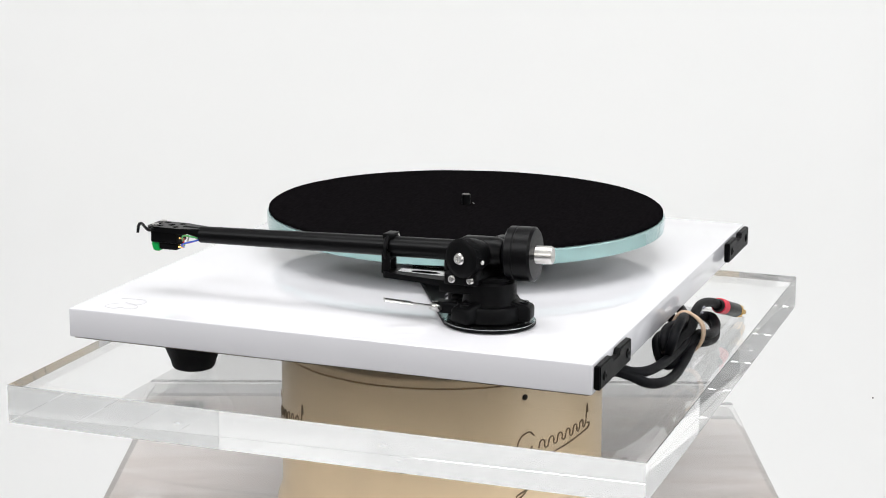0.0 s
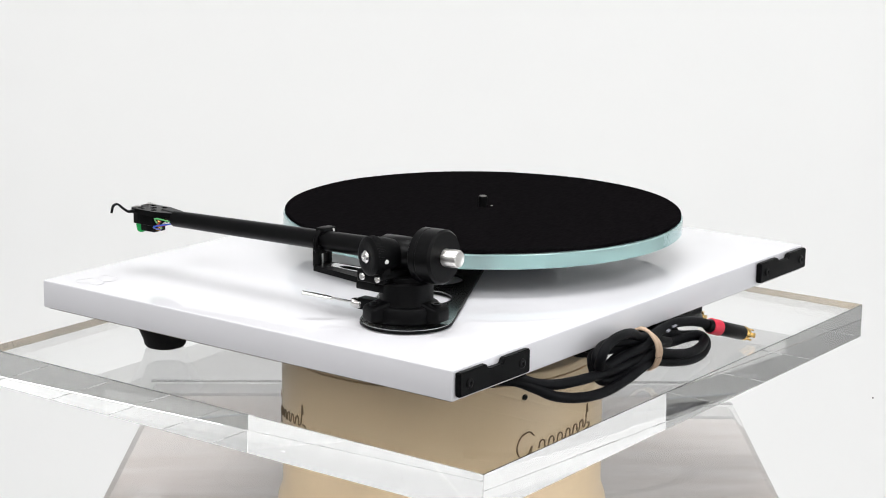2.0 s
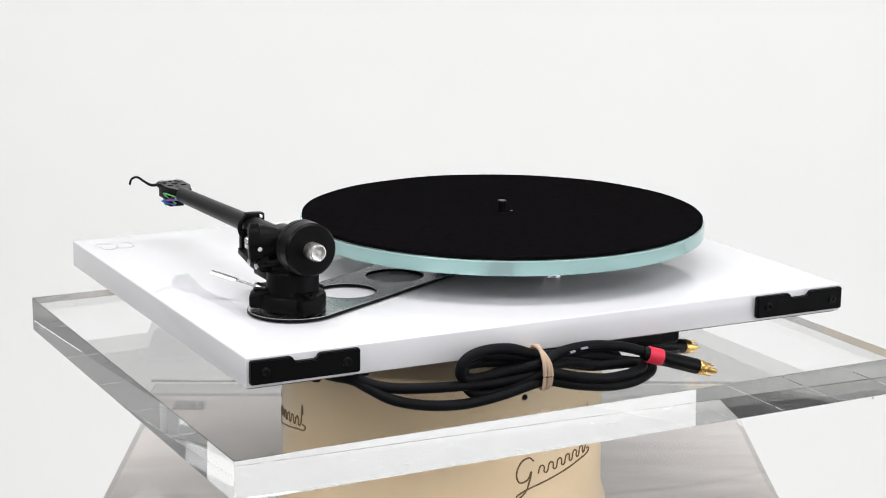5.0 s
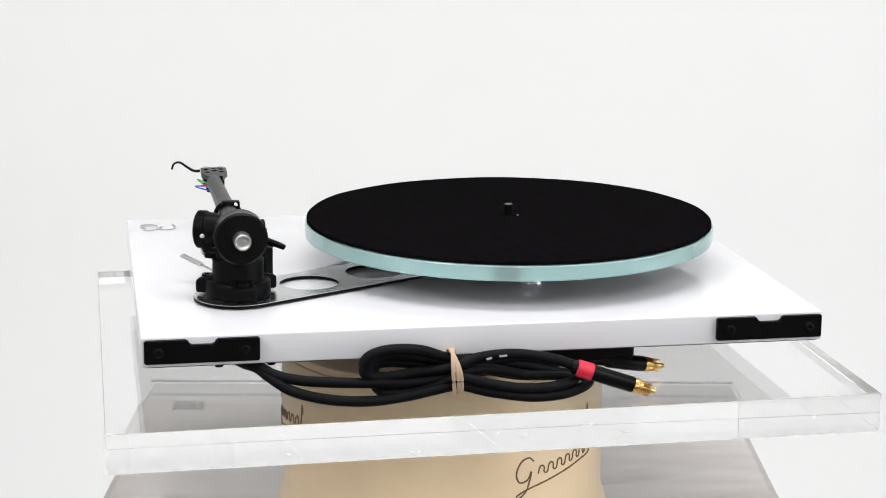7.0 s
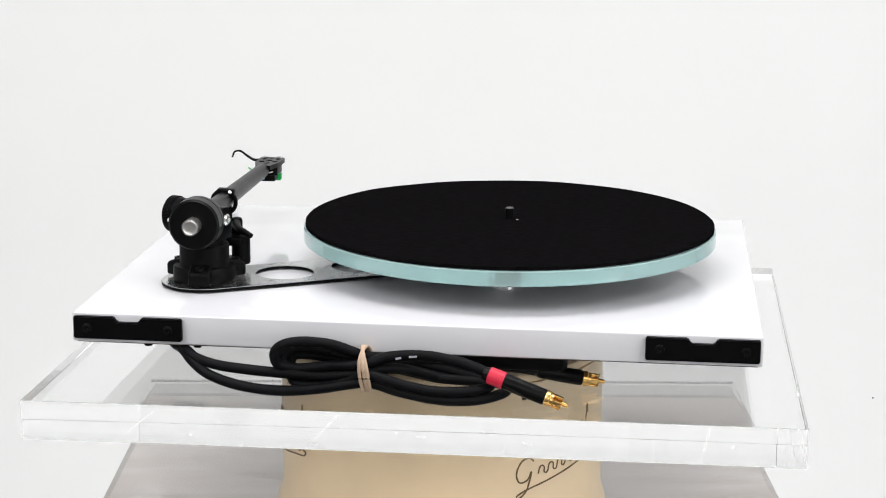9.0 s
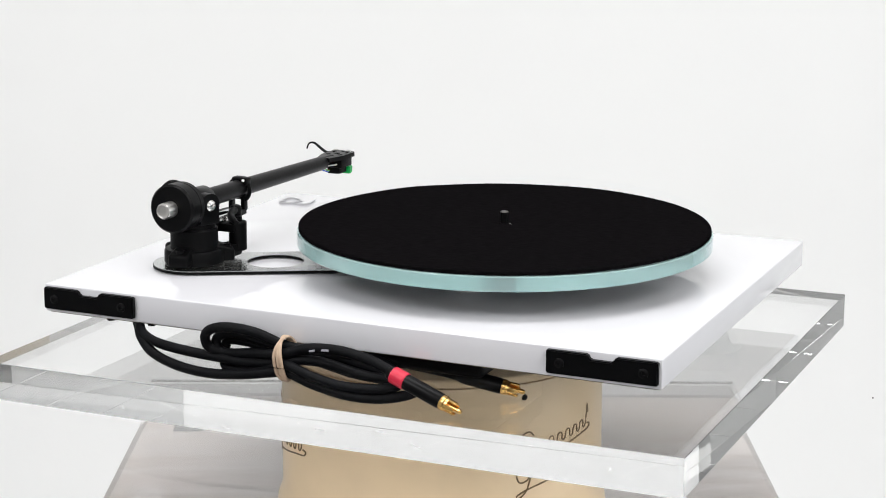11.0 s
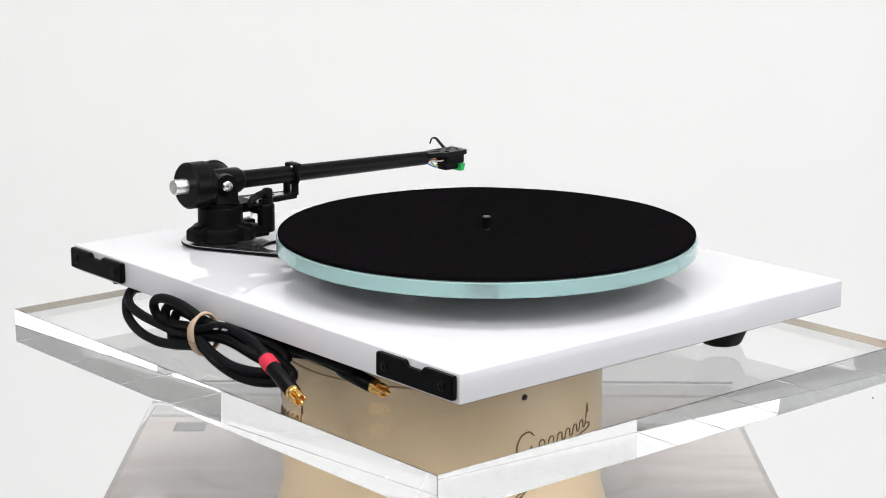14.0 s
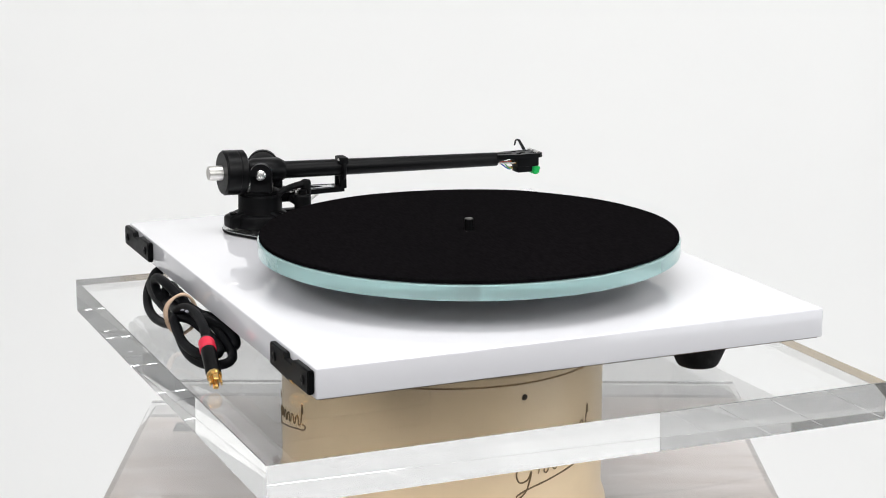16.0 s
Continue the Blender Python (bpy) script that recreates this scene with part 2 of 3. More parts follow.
def drum():
    d = thing("display_turner", "cream enamelled round motorised display base with brown script", "display base", m=pose(0, 0, 0))
    z0, z1 = 0.9505, DRUM_TOP - 0.0065
    part("housing", lathe([(0.1225, z0), (0.1228, z0 + 0.004), (0.1222, z0 + 0.009), (0.1195, z0 + 0.016), (0.1186, z0 + 0.022), (0.1184, z1 - 0.002), (0.1178, z1)], 96), CREAM, d)
    disc = part("turning_disc", lathe([(0.1165, z1 + 0.0006), (0.1178, z1 + 0.0014), (0.1178, DRUM_TOP - 0.001), (0.117, DRUM_TOP)], 96), CREAM, d, "cream rotating top disc")
    part("screw", lathe([(0.0022, -0.002), (0.0022, 0.0004), (0.0014, 0.0011)], 12, along(on_drum(28.6, z1 - 0.009, 0.1184), on_drum(28.6, z1 - 0.009, 0.2))), BLACK_PLASTIC, d, "small dark screw")
    # script mark: one looping stroke over a long underline, twice round the drum
    for base in (24.0, -93.0):
        c = 1.45
        R = 0.1187
        pts = [(8.5, -.4335), (6.5, -.4305), (3.5, -.433), (1.8, -.441), (3.0, -.4475), (6.0, -.4465), (7.6, -.441), (7.0, -.447), (5.6, -.4545), (2.8, -.4590), (2.0, -.4570), (6, -.4535),
               (14, -.4500), (24, -.4460), (32, -.4430), (37, -.4415), (38.4, -.4385), (36.5, -.4375)]
        part("script_mark", tube([on_drum(base + a, c + z, R) for a, z in pts], 0.00062, 6, 6), BROWN_INK, d, "brown script stroke")
        pts = []
        for i in range(6):
            a, zz = 10.5 + i * 4.1, -.4435 + i * 0.0009
            pts += [(a, zz), (a + 0.5, zz + 0.0042), (a + 1.6, zz + 0.0056), (a + 2.5, zz + 0.0040), (a + 2.5, zz + 0.0010), (a + 3.2, zz - 0.0004)]
        pts += [(35.6, -.4355), (36.4, -.4235), (36.9, -.4300)]
        part("script_mark", tube([on_drum(base + a, c + z, R) for a, z in pts], 0.00055, 6, 5), BROWN_INK, d, "brown script stroke")
    return d, disc


# ---- what turns: all in one frame whose origin lies on the axis at the plinth's top ----
TURN_Z = 1.45 - 0.3146
ANGLES = [(0, 249.95), (2, 232.93), (4, 215.80), (6.5, 194.70), (8, 182.16), (9, 173.50), (11.5, 151.83), (14, 130.38), (16, 113.10)]


def turned(deg, rx=-0.40, ry=-0.26):
    return pose(0, 0, TURN_Z) @ pose(0, 0, 0, 0, 0, deg) @ pose(0, 0, 0, rx, ry, 0)


PX, PY = -0.0486, 0.0005     # platter's axis
BX, BY = 0.1560, 0.0890      # arm base


def slab():
    s = part("acrylic_slab", rbox(-0.2510, 0.2480, -0.2130, 0.2172, -0.0738, -0.0480, 0.0003, 1), ACRYLIC, None)
    s.visible_shadow = False
    rng = random.Random(7)
    for x, z in ((0.138, -0.066), (0.103, -0.0715), (0.004, -0.060), (-0.008, -0.0625), (-0.050, -0.058), (-0.075, -0.0635), (-0.205, -0.062), (0.06, -0.0695)):
        dx, dz = rng.uniform(-0.004, 0.004), rng.uniform(-0.002, 0.002)
        part("scuff", tube([(x, 0.2173, z), (x + dx, 0.2173, z + dz), (x + 1.8 * dx, 0.2173, z + 0.6 * dz)], 0.00013, 5, 3), GREY_INK, s, "fine grey scuff")
    for x, y, z in ((0.2481, 0.05, -0.058), (0.2481, 0.062, -0.0665), (0.2481, -0.09, -0.0600)):
        part("scuff", tube([(x, y, z), (x, y + 0.002, z + 0.0006), (x, y + 0.004, z + 0.0002)], 0.00014, 5, 3), GREY_INK, s, "fine grey scuff")
    return tagged(s, "thick clear acrylic slab with polished edges under the record player", "slab")


def hinge(p, x0, x1):
    y0, y1, z0, z1 = 0.1772, 0.1815, -0.0165, -0.0015
    bm = bmesh.new()
    w, c = x1 - x0, (x0 + x1) / 2
    prof = [(x0, z0), (x1, z0), (x1, z1), (c + 0.0092, z1), (c + 0.0072, z1 - 0.0034), (c - 0.0072, z1 - 0.0034), (c - 0.0092, z1), (x0, z1)]
    f = bm.faces.new([bm.verts.new((x, y0, z)) for x, z in prof])
    g = bmesh.ops.extrude_face_region(bm, geom=[f])
    bmesh.ops.translate(bm, verts=[v for v in g["geom"] if isinstance(v, bmesh.types.BMVert)], vec=(0, y1 - y0, 0))
    bmesh.ops.bevel(bm, geom=bm.edges[:], offset=0.0007, segments=2, affect="EDGES")
    h = part("lid_bracket", bm, BLACK_PLASTIC, p, "black plastic lid bracket")
    for x in (x0 + 0.009, x1 - 0.009):
        part("screw", lathe([(0.0032, -0.001), (0.0032, 0.0006), (0.0022, 0.0011), (0.0012, 0.0009), (0.0010, 0.0002)], 16, along((x, y1, -0.0092), (x, y1 + 1, -0.0092))), BLACK_SATIN, h)


def foot(p, x, y, zb):
    f = part("foot", lathe([(0.0262, -0.0204), (0.0260, -0.0222), (0.0197, -0.0325), (0.0153, -0.0430), (0.0145, zb + 0.0022), (0.0132, zb + 0.0007), (0.0112, zb)], 40, Matrix.Translation((x, y, 0))), BLACK_RUBBER, p, "black conical rubber foot")
    return f


def platter(p):
    def turned_ring(prof, seg=192):
        bm, rings = bmesh.new(), []
        for r, z in prof:
            rings.append([bm.verts.new((PX + r * math.cos(2 * math.pi * i / seg), PY + r * math.sin(2 * math.pi * i / seg), z)) for i in range(seg)])
        for a, b in zip(rings, rings[1:] + rings[:1]):
            for i in range(seg):
                bm.faces.new((a[i], a[(i + 1) % seg], b[(i + 1) % seg], b[i]))
        return bm
    g = part("platter", turned_ring([(0.0100, 0.0199), (0.1454, 0.0199), (0.1454, 0.0301), (0.0100, 0.0301)]), GLASS, p, "clear glass platter")
    part("rim", turned_ring([(0.1456, 0.0198), (0.1478, 0.0198), (0.1487, 0.0206), (0.1487, 0.0294), (0.1479, 0.0302), (0.1456, 0.0302)]), FROST, g, "pale turquoise ground glass edge")

    def wob(r, a):
        return 0.0005 * noise.noise((3 * math.cos(a), 3 * math.sin(a), 40 * r)) * (r / 0.147) ** 3
    part("mat", lathe([(0.1462, 0.0305), (0.1474, 0.0309), (0.1474, 0.0330), (0.1466, 0.0337), (0.12, 0.0338), (0.08, 0.0338), (0.04, 0.0338), (0.004, 0.0338)], 160, Matrix.Translation((PX, PY, 0)), wob=wob), FELT, p, "black felt mat")
    part("spindle", lathe([(0.0032, 0.0304), (0.0032, 0.0412), (0.0029, 0.0416)], 24, Matrix.Translation((PX, PY, 0))), BLACK_SATIN, p, "dark metal centre spindle")
    part("spindle_tip", lathe([(0.0029, 0.0416), (0.0026, 0.0421), (0.0010, 0.0423)], 24, Matrix.Translation((PX, PY, 0))), DARK_STEEL, p, "dull steel spindle tip")
    part("hub", lathe([(0.0465, 0.0045), (0.0470, 0.0050), (0.0470, 0.0145), (0.0520, 0.0150), (0.0520, 0.0194), (0.0092, 0.0195), (0.0092, 0.0303)], 64, Matrix.Translation((PX, PY, 0))), BLACK_PLASTIC, p, "black plastic hub under the platter")
    part("pulley", lathe([(0.0092, 0.0003), (0.0092, 0.0086), (0.0102, 0.0090), (0.0102, 0.0102), (0.0084, 0.0106), (0.0084, 0.0122), (0.0092, 0.0126), (0.0092, 0.0136), (0.0066, 0.0140)], 40, Matrix.Translation((-0.0498, 0.0705, 0))), CHROME, p, "polished metal motor pulley")
    part("fleck", lathe([(0.0009, 0.0337), (0.0009, 0.0341), (0.0005, 0.0342)], 10, Matrix.Translation((PX - 0.006, PY + 0.004, 0))), STEEL, p, "tiny bright fleck")


def brace(p):
    d = Vector((-0.880, -0.475))
    n = Vector((0.475, -0.880))
    c = Vector((BX, BY))
    w = 0.0300
    L = 0.232
    a = math.atan2(d.y, d.x)
    out = ring_pts(c.x, c.y, w, 28, a + math.pi / 2, a + 3 * math.pi / 2)
    e = c + d * L
    out += ring_pts(e.x, e.y, w, 28, a - math.pi / 2, a + math.pi / 2)
    holes = []
    for s in (0.0580, 0.1140, 0.1700):
        h = c + d * s
        holes.append(ring_pts(h.x, h.y, 0.0205, 40))
    b = part("brace", sheet(out, holes, 0.0010, 0.0026), BLACK_PLASTIC, p, "black edged brace plate with round holes")
    out2 = [(c.x + (x - c.x) * 0.99, c.y + (y - c.y) * 0.99) for x, y in out]
    part("brace_top", sheet(out2, holes, 0.0027, 0.0031), BRUSHED, b, "brushed grey metal face")
    return b


def tonearm(p):
    """The arm with its base, bearing, counterweight and cartridge."""
    M = Matrix.Translation((BX, BY, 0))
    # base: flange with three lugs, column
    bm = lathe([(0.0214, 0.0043), (0.0218, 0.0050), (0.0216, 0.0128), (0.0206, 0.0142), (0.0176, 0.0148), (0.0172, 0.0160), (0.0171, 0.0284), (0.0162, 0.0294)], 56, M)
    for k in range(3):
        lug = rbox(0.010, 0.0282, -0.0076, 0.0076, 0.0044, 0.0185, 0.0020, 3)
        for v in lug.verts:
            if v.co.z > 0.012:
                v.co.z -= max(0, v.co.x - 0.016) * 0.42
        lug.transform(M @ Matrix.Rotation(radians(95 + 120 * k), 4, "Z"))
        me = bpy.data.meshes.new("lug")
        lug.to_mesh(me)
        lug.free()
        bm.from_mesh(me)
        bpy.data.meshes.remove(me)
    base = part("arm_base", bm, BLACK_PLASTIC, p, "black moulded tonearm base")
    for k in range(3):
        a = radians(95 + 120 * k)
        x, y = BX + 0.0225 * math.cos(a), BY + 0.0225 * math.sin(a)
        part("bolt", lathe([(0.0034, 0.0140), (0.0034, 0.0164), (0.0020, 0.0164), (0.0018, 0.0156)], 12, Matrix.Translation((x, y, 0))), BLACK_SATIN, base)
    # collar and yoke
    part("collar", lathe([(0.0140, 0.0290), (0.0150, 0.0294), (0.0150, 0.0324), (0.0140, 0.0330)], 48, M), BLACK_PLASTIC, p, "black rotating collar")
    Z = 0.0468
    Q = Matrix.Translation((0.1599, 0.0857, 0)) @ Matrix.Rotation(radians(-20), 4, "Z")
    bm = rbox(-0.0190, 0.0180, -0.0085, 0.0085, 0.0315, 0.0375, 0.002, 3)
    bm.transform(Q)
    yoke = part("bearing_yoke", bm, BLACK_SATIN, p, "black bearing yoke")
    for x0, x1 in ((-0.0215, -0.0140), (0.0105, 0.0165)):
        bm = rbox(x0, x1, -0.0085, 0.0085, 0.0330, Z, 0.001, 2)
        lathe([(0.0085, x0), (0.0085, x1)], 32, Matrix.Translation((0, 0, Z)) @ Matrix.Rotation(math.pi / 2, 4, "Y"), bm)
        bm.transform(Q)
        part("cheek", bm, BLACK_SATIN, yoke)
    part("pivot_screw", lathe([(0.0040, 0), (0.0040, 0.0012), (0.0028, 0.0024), (0.0016, 0.0026), (0.0012, 0.0016)], 20, Q @ along((-0.0215, 0, Z), (-1, 0, Z))), STEEL, yoke, "polished steel pivot screw")
    # tracking dial on the outer side
    bm = bmesh.new()
    prof = [(0.0110, 0), (0.0125, 0.0008), (0.0125, 0.0066), (0.0112, 0.0076), (0.0092, 0.0080), (0.0058, 0.0074)]
    D = Q @ along((0.0160, 0, Z), (1, 0, Z))
    lathe(prof, 48, D, bm)
    dial = part("tracking_dial", bm, BLACK_PLASTIC, p, "black ribbed tracking dial")
    part("dial_housing", lathe([(0.0088, -0.0125), (0.0104, -0.0080), (0.0117, -0.0020), (0.0118, 0.0004)], 40, D), BLACK_PLASTIC, dial, "black flared housing behind the dial")
    part("pivot_screw", lathe([(0.0040, 0.0070), (0.0040, 0.0088), (0.0030, 0.0100), (0.0016, 0.0101), (0.0012, 0.0092)], 20, D), STEEL, dial, "polished steel pivot screw")
    rib = part("rib", rbox(0.0122, 0.01268, -0.00022, 0.00022, 0.0012, 0.0062, 0), BLACK_PLASTIC, dial, flat=True)
    rib.matrix_basis = D
    for i in range(1, 72):
        again(rib, D @ Matrix.Rotation(2 * math.pi * i / 72, 4, "Z"))
    part("dial_mark", lathe([(0.0014, -0.0020), (0.0014, 0.0004), (0.0008, 0.0007)], 14, along((0.1799, 0.0916, 0.0450), (0.1799 + 0.6, 0.0916 + 0.8, 0.0450 + 0.2))), WHITEWIRE, dial, "white dot")
    # arm tube
    A = Vector((BX + 0.0008, BY - 0.006, Z))
    E = Vector((BX + 0.0018, -0.1150, 0.0415))
    tube_ob = part("arm_tube", tube([A + (A - E) * 0.11, A, A.lerp(E, 0.25), A.lerp(E, 0.5), A.lerp(E, 0.75), E], 0.0073, 28, 6, r2=0.0056), BLACK_SATIN, p, "tapered black satin arm tube")
    part("bearing_housing", lathe([(0.0075, -0.016), (0.0098, -0.012), (0.0102, 0.0), (0.0102, 0.009), (0.0085, 0.013), (0.0060, 0.0145)], 36, along(A + Vector((0, 0.002, 0)), A + Vector((0, 1, 0.004)))), BLACK_SATIN, tube_ob, "black bearing housing")
    # counterweight on its stub
    C0, C1 = Vector((BX, BY + 0.0100, Z + 0.0003)), Vector((BX - 0.0003, 0.1305, 0.0482))
    K = along(C0, C1)
    L = (C1 - C0).length
    cw = part("counterweight", lathe([(0.0080, L - 0.0292), (0.0160, L - 0.0290), (0.0175, L - 0.0277), (0.0175, L - 0.0235), (0.0172, L - 0.0232), (0.0172, L - 0.0226), (0.0175, L - 0.0223), (0.0175, L - 0.0126), (0.0161, L - 0.0110), (0.0090, L - 0.0108)], 64, K), BLACK_SATIN, p, "black round counterweight")
    part("stub", lathe([(0.0052, 0.0), (0.0056, 0.004), (0.0058, L - 0.034), (0.0058, L - 0.0014), (0.0052, L - 0.0001), (0.0047, L), (0.0043, L - 0.0002), (0.0022, L - 0.0004), (0.0008, L - 0.0003)], 32, K), TURNED, cw, "turned steel stub")
    part("neck_ring", lathe([(0.0060, L - 0.0322), (0.0068, L - 0.0318), (0.0068, L - 0.0298), (0.0060, L - 0.0294)], 32, K), STEEL, cw, "polished steel ring")
    # rest bracket reaching forward to the arm clip
    bm = rbox(BX - 0.0040, BX + 0.0160, 0.0600, 0.0850, 0.0215, 0.0285, 0.001)
    outl = [(BX + 0.0185, 0.0780), (BX + 0.0185, 0.0640), (BX + 0.0110, 0.0200), (BX + 0.0040, 0.0180), (BX - 0.0040, 0.0200), (BX - 0.0075, 0.0640), (BX - 0.0100, 0.0780)]
    rest = part("rest_bracket", sheet(outl, [ring_pts(BX + 0.003, 0.046, 0.0035, 20, ry=0.010)], 0.0262, 0.0300), BLACK_PLASTIC, p, "black arm rest bracket")
    part("bracket_block", bm, BLACK_PLASTIC, rest)
    part("bracket_face", sheet([(BX + 0.009, 0.062), (BX + 0.0065, 0.028), (BX - 0.002, 0.028), (BX - 0.003, 0.062)], [ring_pts(BX + 0.003, 0.046, 0.0035, 20, ry=0.010)], 0.0301, 0.0304), BRUSHED, rest, "bright metal strip")
    for x in (BX - 0.0025, BX + 0.0080):
        part("clip_post", rbox(x - 0.0016, x + 0.0016, 0.0180, 0.0235, 0.0285, 0.0425, 0.0006), BLACK_PLASTIC, rest)
    part("clip_bar", rbox(BX - 0.0041, BX + 0.0096, 0.0180, 0.0235, 0.0372, 0.0398, 0.0006), BLACK_PLASTIC, rest)
    cz = A.lerp(E, 0.56)
    bm = bmesh.new()
    pts = [(cz.x + 0.0086 * math.cos(radians(t)), 0.0208, cz.z + 0.0086 * math.sin(radians(t))) for t in range(-60, 241, 20)]
    tube(pts, 0.0016, 8, 3, bm=bm)
    bm2 = rbox(cz.x - 0.0045, cz.x + 0.0045, 0.0172, 0.0244, cz.z + 0.0066, cz.z + 0.0102, 0.001, 2, bm)
    clip = part("arm_clip", bm, BLACK_PLASTIC, rest, "black locking clip round the tube")
    part("clip_screw", lathe([(0.0013, -0.0015), (0.0013, 0.0004), (0.0007, 0.0007)], 12, along((0.1520, 0.0246, 0.0518), (0.1520 - 0.2, 0.0246 + 1.0, 0.0518 + 0.5))), STEEL, clip, "tiny bright clip screw")
    part("clip_pad", rbox(0.1490, 0.1590, 0.0172, 0.0246, 0.0485, 0.0538, 0.0010, 2), BLACK_PLASTIC, clip)
    part("bracket_lug", rbox(BX + 0.0130, BX + 0.0222, 0.0655, 0.0880, 0.0285, 0.0365, 0.0015, 3), BLACK_PLASTIC, rest)
    for y in (0.0835, 0.0712):
        part("bracket_screw", lathe([(0.0024, 0), (0.0024, 0.0012), (0.0015, 0.0019)], 16, along((BX + 0.0222, y, 0.0325), (BX + 1, y, 0.0325))), STEEL, rest, "bright steel screw")
    part("bracket_screw", lathe([(0.0026, 0), (0.0026, 0.0012), (0.0016, 0.0018)], 16, Matrix.Translation((BX - 0.008, 0.066, 0.0300))), STEEL, rest, "bright steel screw")
    # cueing cylinder and lever on the platter side
    cue = part("cue_cylinder", lathe([(0.0060, 0.0085), (0.0066, 0.0092), (0.0066, 0.0290), (0.0058, 0.0298), (0.0032, 0.0300), (0.0032, 0.0335)], 28, Matrix.Translation((BX - 0.0195, 0.0605, 0))), BLACK_PLASTIC, p, "black cueing cylinder")
    part("cue_lever", tube([(0.1405, 0.0555, 0.0375), (0.1388, 0.0640, 0.0368), (0.1345, 0.0735, 0.0358), (0.1285, 0.0800, 0.0348), (0.1243, 0.0833, 0.0335)], 0.0034, 14, 5, r2=0.0020, squash=0.9), BLACK_PLASTIC, cue, "curved black cue lever")
    part("lever_pivot", lathe([(0.0040, 0.0295), (0.0042, 0.0305), (0.0042, 0.0385), (0.0034, 0.0402), (0.0018, 0.0408)], 24, Matrix.Translation((0.1402, 0.0565, 0))), BLACK_PLASTIC, cue, "domed black lever pivot")
    part("cue_web", rbox(BX - 0.0225, BX - 0.0100, 0.0590, 0.0830, 0.0050, 0.0140, 0.0015, 3), BLACK_PLASTIC, cue)
    part("cue_arm", rbox(BX - 0.0210, BX - 0.0060, 0.0555, 0.0680, 0.0222, 0.0282, 0.0012), BLACK_PLASTIC, cue)
    part("cue_pin", lathe([(0.0024, 0.0298), (0.0024, 0.0322), (0.0014, 0.0328)], 14, Matrix.Translation((BX - 0.0120, 0.0625, 0))), STEEL, cue, "small steel pin")
    # bias rod
    R0, R1 = Vector((BX + 0.0090, 0.0580, 0.0100)), Vector((BX + 0.0340, 0.0300, 0.0178))
    rod = part("bias_rod", tube([R0, R0.lerp(R1, 0.55)], 0.00085, 10, 4), STEEL, p, "thin steel bias rod")
    part("rod_grip", tube([R0.lerp(R1, 0.50), R0.lerp(R1, 0.60), R1], 0.0024, 12, 4, squash=0.4), STEEL, rod, "knurled steel grip")
    part("rod_collar", lathe([(0.0030, -0.002), (0.0034, -0.001), (0.0034, 0.004), (0.0024, 0.006)], 16, along(R0, R1)), STEEL, rod)
    part("rod_block", rbox(BX + 0.0010, BX + 0.0110, 0.0555, 0.0740, 0.0062, 0.0140, 0.0018, 3), BLACK_PLASTIC, rod)
    headshell(p, E)


